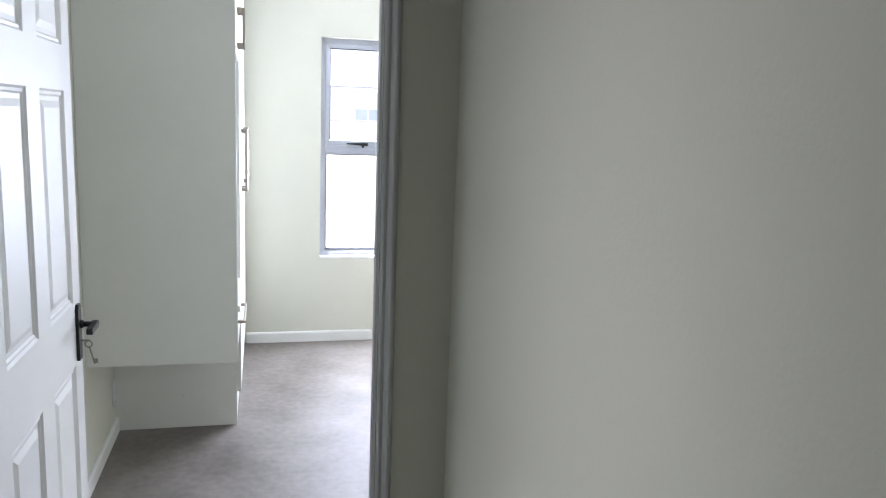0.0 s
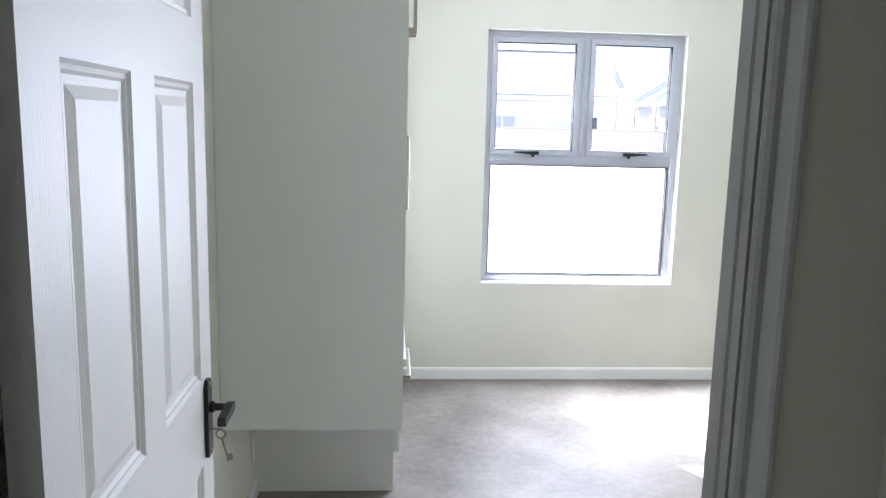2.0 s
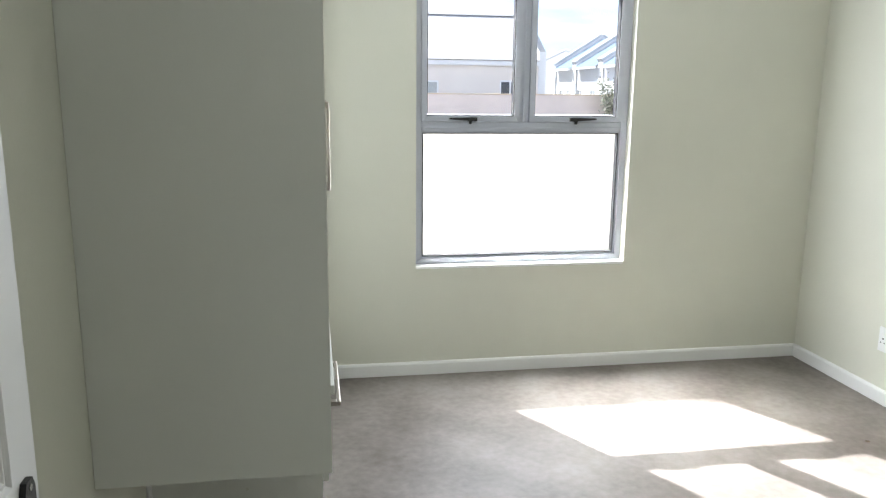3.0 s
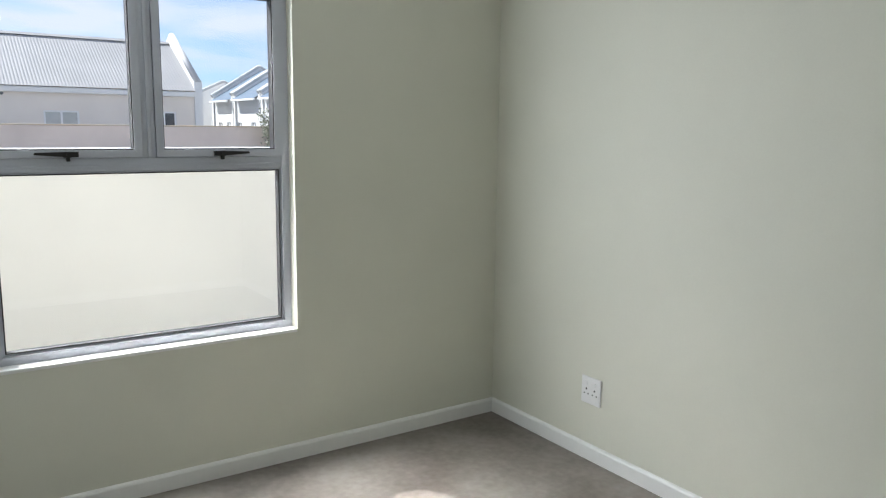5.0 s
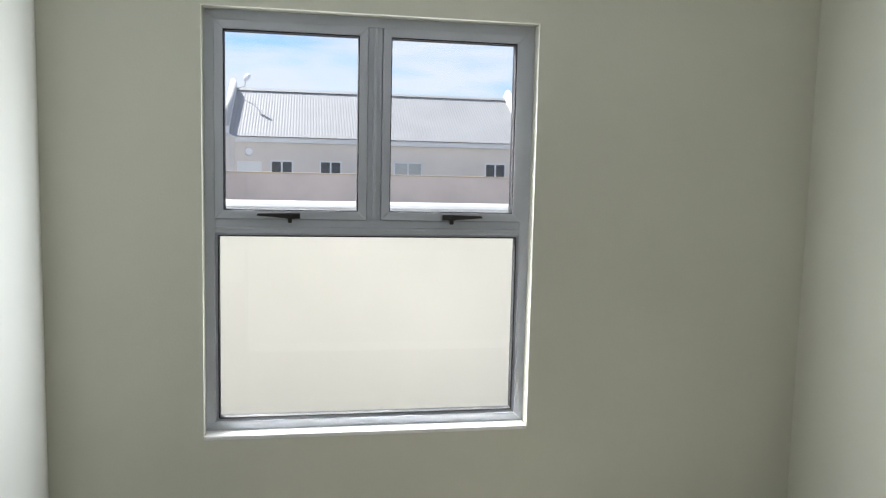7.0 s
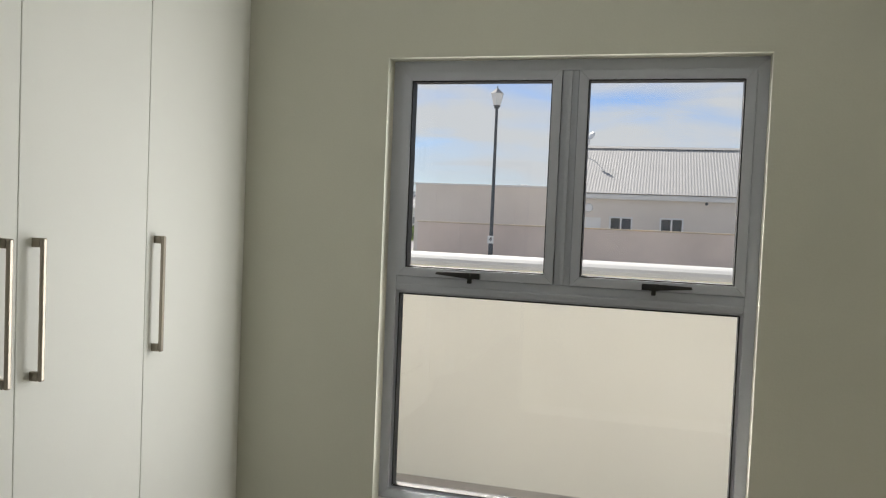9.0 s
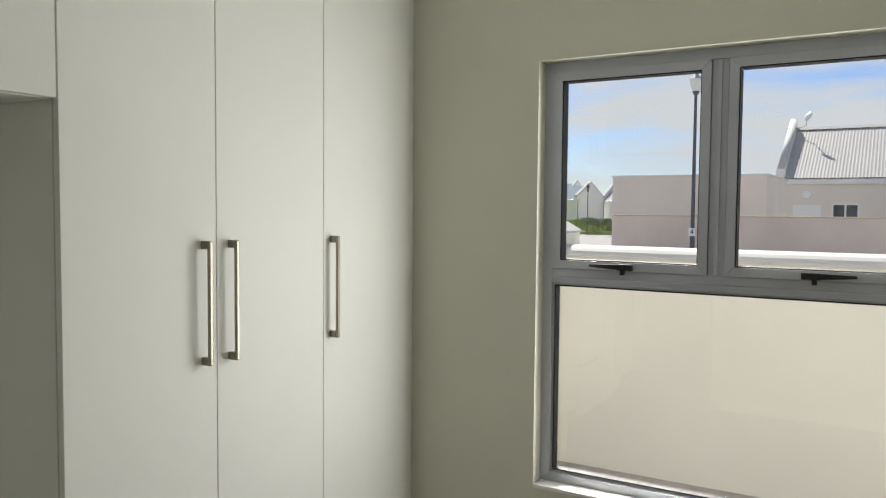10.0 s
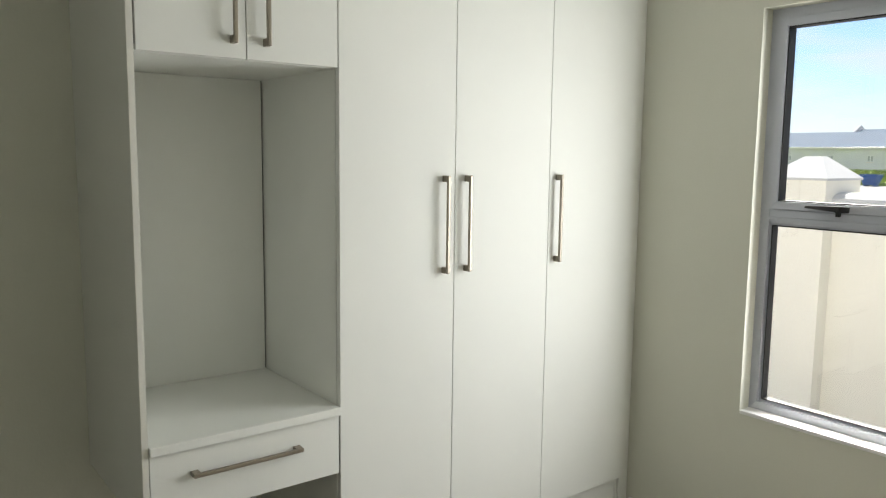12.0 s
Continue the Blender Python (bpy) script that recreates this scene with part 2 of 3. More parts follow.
# ---------------------------------------------------------------- window
def ring(lo, hi, w, y0, y1, gap=0.0006):
    """Four mitred bars of width w round the opening lo-hi in x and z, from y0 to y1."""
    bm = bmesh.new()
    (x0, z0), (x1, z1) = lo, hi
    o = [(x0, z0), (x1, z0), (x1, z1), (x0, z1)]
    i = [(x0 + w, z0 + w), (x1 - w, z0 + w), (x1 - w, z1 - w), (x0 + w, z1 - w)]
    for k in range(4):
        j = (k + 1) % 4
        d = Vector((o[j][0] - o[k][0], o[j][1] - o[k][1])).normalized() * gap
        q = [Vector(o[k]) + d, Vector(o[j]) - d, Vector(i[j]) - d, Vector(i[k]) + d]
        add_prism(bm, [tuple(v) for v in q], 1, y0, y1)
    return bm


def build_window():
    win = thing("window_1", "grey aluminium window with two top-hung sashes over a fixed pane", "window", kind="structure")
    yf = 0.062
    fr = part("window_frame", ring((W0, WZ0), (W1, WZ1), 0.034, yf, yf + 0.045), ALU, win)
    # bead lip set behind the face of the outer frame
    part("mullion", box((0.570, yf + 0.004, 1.385), (0.622, yf + 0.045, 2.076), 0.002), ALU, win)
    part("mullion_bead", box((0.590, yf - 0.004, 1.388), (0.602, yf + 0.004, 2.074), 0.001), ALU, win)
    part("transom", box((0.034, yf + 0.003, 1.335), (1.152, yf + 0.045, 1.385), 0.002), ALU, win)
    part("transom_bead", box((0.036, yf - 0.005, 1.349), (1.150, yf + 0.003, 1.357), 0.001), ALU, win)
    part("glazing_bead", ring((0.034, 0.644), (1.152, 1.335), 0.010, yf + 0.014, yf + 0.044), ALU, win)
    part("gasket", ring((0.043, 0.653), (1.143, 1.326), 0.0045, yf + 0.010, yf + 0.048), RUBBER_AND_GAP, win)
    p = part("pane", box((0.04, yf + 0.032, 0.65), (1.146, yf + 0.036, 1.329)), GLASS, win)
    p.visible_shadow = False
    for x0, x1, hand in ((0.0355, 0.5685, 1), (0.6235, 1.1505, -1)):
        s = part("sash", ring((x0, 1.3865), (x1, 2.0745), 0.029, yf - 0.006, yf + 0.044), ALU, win)
        part("gasket", ring((x0 + 0.0285, 1.415), (x1 - 0.0285, 2.046), 0.0045, yf + 0.002, yf + 0.048), RUBBER_AND_GAP, s)
        p = part("pane", box((x0 + 0.024, yf + 0.03, 1.411), (x1 - 0.024, yf + 0.034, 2.05)), GLASS, s)
        p.visible_shadow = False
        # casement fastener: pivot block, long tapered lever, short tail, tongue
        c = 0.296 if hand == 1 else 0.884
        z = 1.398
        h = part("window_handle", box((c - 0.016, yf - 0.016, z - 0.010), (c + 0.016, yf - 0.006, z + 0.012), 0.003), BLACK, s, "black metal fastener with a long lever")
        part("lever", prism([(c - hand * 0.115, z + 0.001), (c - hand * 0.112, z + 0.009), (c, z + 0.012), (c + hand * 0.036, z + 0.012), (c + hand * 0.036, z - 0.008), (c, z - 0.008)], 1, yf - 0.030, yf - 0.016), BLACK, h)
        part("tongue", box((c - 0.007, yf - 0.026, z - 0.024), (c + 0.007, yf - 0.010, z - 0.006), 0.002), BLACK, h)
        part("pivot", rod((c, yf - 0.034, z + 0.003), (c, yf - 0.030, z + 0.003), 0.006), BLACK, h)
    part("window_sill", box((W0 + 0.001, -0.004, WZ0 - 0.012), (W1 - 0.001, yf, WZ0 + 0.004), 0.004), WHITE, win, "white painted plaster sill")


build_window()


# ---------------------------------------------------------------- doorway and door
def build_door_frame():
    fr = thing("door_frame", "grey enamelled pressed-steel door frame in the passage wall", "door frame", kind="structure")
    right = [(-0.136, YS + 0.004), (-0.168, YS + 0.004), (-0.168, -3.727), (-0.165, -3.730), (-0.165, -3.750), (-0.157, -3.7505), (-0.157, -3.7535),
             (-0.163, -3.754), (-0.165, -3.760), (-0.1635, -3.767), (-0.160, -3.773), (-0.156, -3.775), (-0.154, -3.776), (-0.150, -3.793),
             (-0.149, -3.799), (-0.146, -3.804), (-0.142, -3.805), (-0.138, -3.802), (-0.136, -3.799)]
    part("jamb", prism(right, 2, 0, DH + 0.03), STEELPAINT, fr)
    left = [(-1.005, YS - 0.005), (-1.000, YS - 0.005), (-1.000, -3.764), (-0.974, -3.766), (-0.974, -3.776), (-0.980, -3.779), (-0.980, -3.792), (-0.982, -3.801), (-0.989, -3.804),
            (-0.995, -3.801), (-0.997, -3.799), (-1.005, -3.799)]
    part("jamb", prism(left, 2, 0, DH + 0.03), STEELPAINT, fr)
    # black strip added to paint the shade in the gap at the hinge side
    part("gap_shade", box((-0.9995, -3.762, 0), (-0.990, -3.708, DH)), RUBBER_AND_GAP, fr, "black strip standing in for the shade between jamb and door")
    part("head", box((-1.0, -3.799, DH), (-0.137, YS - 0.006, DH + 0.034), 0.003), STEELPAINT, fr)


def panelled_leaf(w, h, t, panels):
    """A moulded door leaf lying in the yz plane: y 0..w, z 0..h, x 0..-t, with sunk and raised fields on both faces."""
    bm = bmesh.new()
    ys = sorted({0, w, *[p[0] for p in panels], *[p[1] for p in panels]})
    zs = sorted({0, h, *[p[2] for p in panels], *[p[3] for p in panels]})
    steps = [(0.0, 0.0), (0.006, -0.006), (0.013, -0.0045), (0.018, -0.009), (0.030, -0.009), (0.048, -0.003)]
    for x, sgn in ((0.0, 1), (-t, -1)):
        for a, b in zip(ys, ys[1:]):
            for c, d in zip(zs, zs[1:]):
                if not any(abs(p[0] - a) < 1e-6 and abs(p[1] - b) < 1e-6 and abs(p[2] - c) < 1e-6 and abs(p[3] - d) < 1e-6 for p in panels):
                    bm.faces.new([bm.verts.new((x, y, z)) for y, z in ((a, c), (b, c), (b, d), (a, d))])
        for a, b, c, d in panels:
            loops = [[bm.verts.new((x + sgn * dx, y, z)) for y, z in ((a + i, c + i), (b - i, c + i), (b - i, d - i), (a + i, d - i))] for i, dx in steps]
            for l0, l1 in zip(loops, loops[1:]):
                for k in range(4):
                    bm.faces.new((l0[k], l0[(k + 1) % 4], l1[(k + 1) % 4], l1[k]))
            bm.faces.new(loops[-1])
    for y in (0, w):
        bm.faces.new([bm.verts.new(p) for p in ((0, y, 0), (-t, y, 0), (-t, y, h), (0, y, h))])
    for z in (0, h):
        bm.faces.new([bm.verts.new(p) for p in ((0, 0, z), (-t, 0, z), (-t, w, z), (0, w, z))])
    bmesh.ops.remove_doubles(bm, verts=bm.verts, dist=1e-5)
    bmesh.ops.recalc_face_normals(bm, faces=bm.faces)
    return bm


def build_door():
    w, h = 0.81, 2.025
    d = thing("door_1", "white six-panel moulded door standing open, with black lever handle and hanging key", "door", kind="structure", at=(-0.945, -3.700, 0.008))
    cols = ((0.105, 0.357), (0.472, 0.722))
    rows = ((0.19, 0.82), (1.008, 1.622), (1.745, 1.915))
    part("leaf", panelled_leaf(w, h, 0.040, [(*c, *r) for c in cols for r in rows]), DOORPAINT, d)
    y, z = 0.757, 0.915
    plate = part("handle_plate", prism([(y - 0.019, z - 0.085), (y + 0.019, z - 0.085), (y + 0.019, z + 0.070), (y + 0.011, z + 0.085), (y - 0.011, z + 0.085), (y - 0.019, z + 0.070)], 0, 0.0, 0.009), BLACK, d, "black back plate")
    part("spindle", rod((0.009, y, z + 0.023), (0.052, y, z + 0.023), 0.009, 0.007, 16), BLACK, plate, smooth=True)
    part("collar", rod((0.009, y, z + 0.023), (0.018, y, z + 0.023), 0.013, 0.012, 16), BLACK, plate)
    bm = bmesh.new()
    prof = [(0.010, 0.032), (-0.006, 0.034), (-0.030, 0.033), (-0.060, 0.032), (-0.084, 0.031), (-0.090, 0.024), (-0.086, 0.013), (-0.055, 0.014), (-0.025, 0.013), (0.004, 0.014), (0.012, 0.021)]
    add_prism(bm, [(y + a, z + b) for a, b in prof], 0, 0.043, 0.060)
    part("lever", bm, BLACK, plate)
    for dz in (0.074, -0.074):
        part("screw", rod((0.009, y, z + dz), (0.0105, y, z + dz), 0.005, n=10), CHROME, plate)
    part("latch", box((-0.026, w - 0.001, z + 0.006), (-0.014, w + 0.008, z + 0.030), 0.003), CHROME, d)
    part("hinge", rod((0.004, -0.004, 0.25), (0.004, -0.004, 0.35), 0.005), CHROME, d)
    part("hinge", rod((0.004, -0.004, 1.70), (0.004, -0.004, 1.80), 0.005), CHROME, d)
    # the key in its lock and a second one that hangs from it
    k = thing("key", "small steel key in the lock with another hanging from it", "key", at=(-0.945, -3.700 + y, 0.008))
    kz = z - 0.027
    part("shank", rod((0.009, 0, kz), (0.034, 0, kz), 0.0025, n=10), NICKEL, k)
    bm = bmesh.new()
    n = 16
    for i in range(n):
        a0, a1 = 2 * math.pi * i / n, 2 * math.pi * (i + 1) / n
        add_rod(bm, (0.030 + 0.010 * math.cos(a0), 0, kz - 0.012 + 0.010 * math.sin(a0)), (0.030 + 0.010 * math.cos(a1), 0, kz - 0.012 + 0.010 * math.sin(a1)), 0.0022, n=6)
    part("bow", bm, NICKEL, k)
    part("hanging_key", rod((0.032, 0.0, kz - 0.021), (0.044, 0.006, kz - 0.076), 0.0024, n=8), NICKEL, k)
    part("bit", box((0.042, 0.004, kz - 0.074), (0.053, 0.008, kz - 0.060), 0.001), NICKEL, k)


build_door_frame()
build_door()


# ---------------------------------------------------------------- wardrobe
def bar_handle(parent, a, b, out=0.034, label="brushed nickel bar handle"):
    """A square bar on two block feet; a and b are the ends on the door face, which looks to +x."""
    a, b = Vector(a), Vector(b)
    vertical = abs(b.z - a.z) > abs(b.y - a.y)
    w = 0.0065
    d = Vector((0, 0, 1)) if vertical else Vector((0, 1, 0))
    s = Vector((0, 1, 0)) if vertical else Vector((0, 0, 1))
    lo, hi = (a, b) if (b - a).dot(d) > 0 else (b, a)
    h = part("handle", box(tuple(lo - s * w + Vector((out - 0.011, 0, 0))), tuple(hi + s * w + Vector((out, 0, 0))), 0.003), NICKEL, parent, label)
    for e, f in ((lo, lo + d * 0.022), (hi - d * 0.022, hi)):
        part("foot", box(tuple(e - s * w), tuple(f + s * w + Vector((out - 0.011, 0, 0))), 0.0015), NICKEL, h)
    return h


FX = -0.505      # face of the doors
TOP = 2.585


def build_tall_unit():
    u = thing("wardrobe", "tall white melamine wardrobe with three plain doors, nickel handles", "wardrobe")
    bx = -0.527
    part("side_panel", box((XL + 0.001, -1.464, 0.0), (bx, -1.448, TOP), 0.0008), MELAMINE, u)
    part("side_panel", box((XL + 0.001, -0.076, 0.0), (bx, -0.060, TOP), 0.0008), MELAMINE, u)
    part("divider", box((XL + 0.001, -1.000 - 0.016, 0.17), (bx, -1.000, TOP), 0.0008), MELAMINE, u)
    part("back_panel", box((XL + 0.001, -1.448, 0.1), (XL + 0.005, -0.076, TOP)), MELAMINE, u)
    part("base_shelf", box((XL + 0.006, -1.448, 0.17), (bx, -0.076, 0.186)), MELAMINE, u)
    part("top_panel", box((XL + 0.006, -1.448, TOP - 0.016), (bx, -0.076, TOP)), MELAMINE, u)
    part("plinth", box((bx - 0.018, -1.448, 0.0), (bx - 0.002, -0.076, 0.168), 0.0008), MELAMINE, u)
    part("filler_strip", box((XL + 0.3, -0.059, 0.0), (bx + 0.010, -0.002, TOP), 0.0008), MELAMINE, u)
    part("screw_cap", rod((-0.79, -1.4665, 0.17), (-0.79, -1.464, 0.17), 0.006, n=10), EDGING, u)
    for y0, y1, hy in ((-1.462, -1.0105, -1.058), (-1.0075, -0.5555, -0.962), (-0.5525, -0.061, -0.515)):
        d = part("door", box((bx + 0.002, y0, 0.176), (FX, y1, TOP - 0.004), 0.0012), MELAMINE, u)
        bar_handle(d, (FX, hy, 1.168), (FX, hy, 1.502))


def build_niche_unit():
    u = thing("dressing_unit", "white melamine unit with open niche, one drawer, upper doors", "cabinet")
    y0, y1 = -2.076, -1.466
    part("side_panel", box((XL + 0.001, y0, 0.530), (FX, y0 + 0.018, TOP), 0.0008), MELAMINE, u)
    part("edge_strip", box((FX + 0.0003, y0 + 0.0005, 0.530), (FX + 0.0015, y0 + 0.0175, TOP), 0.0003), EDGING, u)
    a, b = y0 + 0.019, y1
    part("back_panel", box((-1.052, a, 0.7735), (-1.048, b - 0.0042, 1.8245)), MELAMINE, u)
    # black strip behind the slit, so that its darkness is painted in
    part("backing_gap_shade", box((-1.0535, b - 0.0038, 0.774), (-1.0525, b, 1.825)), RUBBER_AND_GAP, u)
    part("shelf", box((XL + 0.001, a + 0.0005, 0.746), (-0.493, b, 0.773), 0.002), MELAMINE, u)
    part("niche_top", box((XL + 0.001, a, 1.826), (-0.526, b, 1.842), 0.0008), MELAMINE, u)
    part("top_panel", box((XL + 0.001, a, TOP - 0.016), (-0.526, b, TOP)), MELAMINE, u)
    dr = part("drawer", box((-0.523, a + 0.002, 0.552), (FX - 0.002, b - 0.001, 0.742), 0.0012), MELAMINE, u)
    part("drawer_box", box((XL + 0.05, a + 0.015, 0.570), (-0.524, b - 0.015, 0.700)), MELAMINE, dr)
    bar_handle(dr, (FX - 0.002, -1.945, 0.672), (FX - 0.002, -1.606, 0.672))
    mid = -1.755
    for p, q, hy in ((a + 0.004, mid - 0.0015, -1.797), (mid + 0.0015, b - 0.001, -1.700)):
        d = part("door", box((-0.524, p, 1.828), (FX + 0.001, q, TOP - 0.004), 0.0012), MELAMINE, u)
        bar_handle(d, (FX + 0.001, hy, 1.866), (FX + 0.001, hy, 2.036))


build_tall_unit()
build_niche_unit()


# ---------------------------------------------------------------- sockets
def build_socket(at, turn, label):
    """Double outlet; its face looks to +x, local y across, z up."""
    s = thing("power_socket", label, "socket", "wall sockets", at=at)
    s.rotation_euler = (0, 0, turn)
    part("plate", box((0, -0.060, -0.064), (0.010, 0.060, 0.064), 0.004), PLASTIC, s)
    part("lip", box((0.010, -0.052, -0.056), (0.0115, 0.052, 0.056), 0.0008), PLASTIC, s)
    for c in (-0.026, 0.026):
        part("switch", box((0.011, c - 0.009, 0.024), (0.016, c + 0.009, 0.042), 0.0015), PLASTIC, s)
        for dy, dz, r in ((0, 0.006, 0.0048), (-0.0125, -0.016, 0.0036), (0.0125, -0.016, 0.0036)):
            part("pin_hole", rod((0.0105, c + dy, dz), (0.0122, c + dy, dz), r, n=10), HOLE, s)
    return s


build_socket((XR, -0.740, 0.330), math.pi, "white double power socket on the cream wall")
cp = thing("cover_plate", "narrow blank white cover plate low on the wall", "cover plate", at=(XL, -1.515, 0.215))
part("plate", box((0, -0.024, -0.062), (0.009, 0.024, 0.062), 0.003), PLASTIC, cp)
for dz in (-0.045, 0.045):
    part("screw", rod((0.009, 0, dz), (0.0102, 0, dz), 0.004, n=10), CHROME, cp)

sp = thing("paint_spot", "small dark dried paint spot on the screed floor", "stain", at=(1.93, -1.13, 0.0))
bm = bmesh.new()
bmesh.ops.create_cone(bm, cap_ends=True, segments=9, radius1=0.011, radius2=0.007, depth=0.002, matrix=Matrix.Translation((0, 0, 0.001)))
for v in bm.verts:
    v.co.x *= 1.0 + 0.25 * noise.noise(v.co * 90)
part("blob", bm, BARK, sp)

# ---------------------------------------------------------------- outside: ground
setting("ground", box((-600, -600, GZ - 0.3), (600, 900, GZ)), YARD, "sandy plot and open ground", "ground")
setting("road", box((-60, 4.0, GZ + 0.002), (60, 52.4, GZ + 0.012)), ASPHALT, "pale paved street", "road")


def rounded_top(w, h0, h1, n=8):
    """Outline of a wall w thick with a rounded head."""
    pts = [(0, h0), (w, h0)]
    for i in range(n + 1):
        a = math.pi * i / n
        pts.append((w / 2 + w / 2 * math.cos(a), h1 - 0.06 + 0.06 * math.sin(a)))
    return pts


bw = thing("boundary_wall", "cream plastered garden wall with rounded white coping and capped pier", "wall", kind="structure")
part("wall_body", box((-7, 2.60, GZ), (9, 2.82, 1.27)), YARDWALL, bw)
part("coping", prism([(2.56 + y, z) for y, z in rounded_top(0.30, 1.268, 1.350)], 0, -7, 9), COPING, bw, "rounded white coping", smooth=False)
part("pier", box((-1.36, 2.47, GZ), (-0.935, 2.96, 1.435)), YARDWALL, bw)
bm = bmesh.new()
x0, x1, yy0, yy1 = -1.372, -0.923, 2.458, 2.972
base = [bm.verts.new(p) for p in ((x0, yy0, 1.43), (x1, yy0, 1.43), (x1, yy1, 1.43), (x0, yy1, 1.43))]
lip = [bm.verts.new(p) for p in ((x0, yy0, 1.445), (x1, yy0, 1.445), (x1, yy1, 1.445), (x0, yy1, 1.445))]
cap = [bm.verts.new(p) for p in ((-1.20, 2.68, 1.59), (-1.08, 2.68, 1.59), (-1.08, 2.76, 1.59), (-1.20, 2.76, 1.59))]
bm.faces.new(base[::-1])
bm.faces.new(cap)
for k in range(4):
    j = (k + 1) % 4
    bm.faces.new((base[k], base[j], lip[j], lip[k]))
    bm.faces.new((lip[k], lip[j], cap[j], cap[k]))
part("pier_cap", bm, COPING, bw, "white hipped pier cap")

pw = thing("street_wall", "pinkish beige plastered street wall with rust-stained top", "wall", kind="structure")
part("wall_body", box((-6.47, 21.0, GZ), (26, 21.22, 1.45)), PINKWALL, pw)
part("coping", box((-6.49, 20.98, 1.445), (26, 21.24, 1.485), 0.01), RUST, pw, "rust-stained plaster edge")


# ---------------------------------------------------------------- outside: houses
def corrugated(x0, x1, ya, za, yb, zb, pitch=0.12, depth=0.0045):
    """Roof sheeting that rises from (ya, za) to (yb, zb), with its waves running up the slope."""
    n = int((x1 - x0) / pitch * 6)
    verts, faces = [], []
    for i in range(n + 1):
        x = x0 + (x1 - x0) * i / n
        h = depth * math.sin(2 * math.pi * (x - x0) / pitch)
        verts += [(x, ya, za + h), (x, yb, zb + h)]
    for i in range(n):
        faces.append((2 * i, 2 * i + 2, 2 * i + 3, 2 * i + 1))
    me = bpy.data.meshes.new("roof_sheet")
    me.from_pydata(verts, [], faces)
    return me


def mesh_part(name, me, mat, parent, label=""):
    me.materials.append(mat)
    ob = new(name, me)
    ob.parent = parent
    if label:
        ob["label"] = label
    return ob


def house_window(parent, x0, x1, z0, z1, y, glass, axis="y"):
    """A white two-light window set in the wall face at y."""
    w = 0.07
    f = part("window", ring((x0, z0), (x1, z1), w, y - 0.03, y + 0.05), PLASTIC, parent)
    c = (x0 + x1) / 2
    part("mullion", box((c - 0.035, y - 0.025, z0 + w), (c + 0.035, y + 0.05, z1 - w)), PLASTIC, f)
    part("pane", box((x0 + w, y + 0.0, z0 + w), (c - 0.035, y + 0.02, z1 - w)), glass, f)
    part("pane", box((c + 0.035, y + 0.0, z0 + w), (x1 - w, y + 0.02, z1 - w)), glass, f)
    part("sill", box((x0 - 0.05, y - 0.07, z0 - 0.06), (x1 + 0.05, y - 0.002, z0)), HOUSEWALL, f)
    return f


def wall_with_holes(x0, x1, z0, z1, y0, y1, holes):
    bm = bmesh.new()
    xs = sorted({x0, x1, *[h[0] for h in holes], *[h[1] for h in holes]})
    for a, b in zip(xs, xs[1:]):
        h = [q for q in holes if q[0] <= a + 1e-6 and q[1] >= b - 1e-6]
        if h:
            add_box(bm, (a, y0, z0), (b, y1, h[0][2]))
            add_box(bm, (a, y0, h[0][3]), (b, y1, z1))
        else:
            add_box(bm, (a, y0, z0), (b, y1, z1))
    return bm


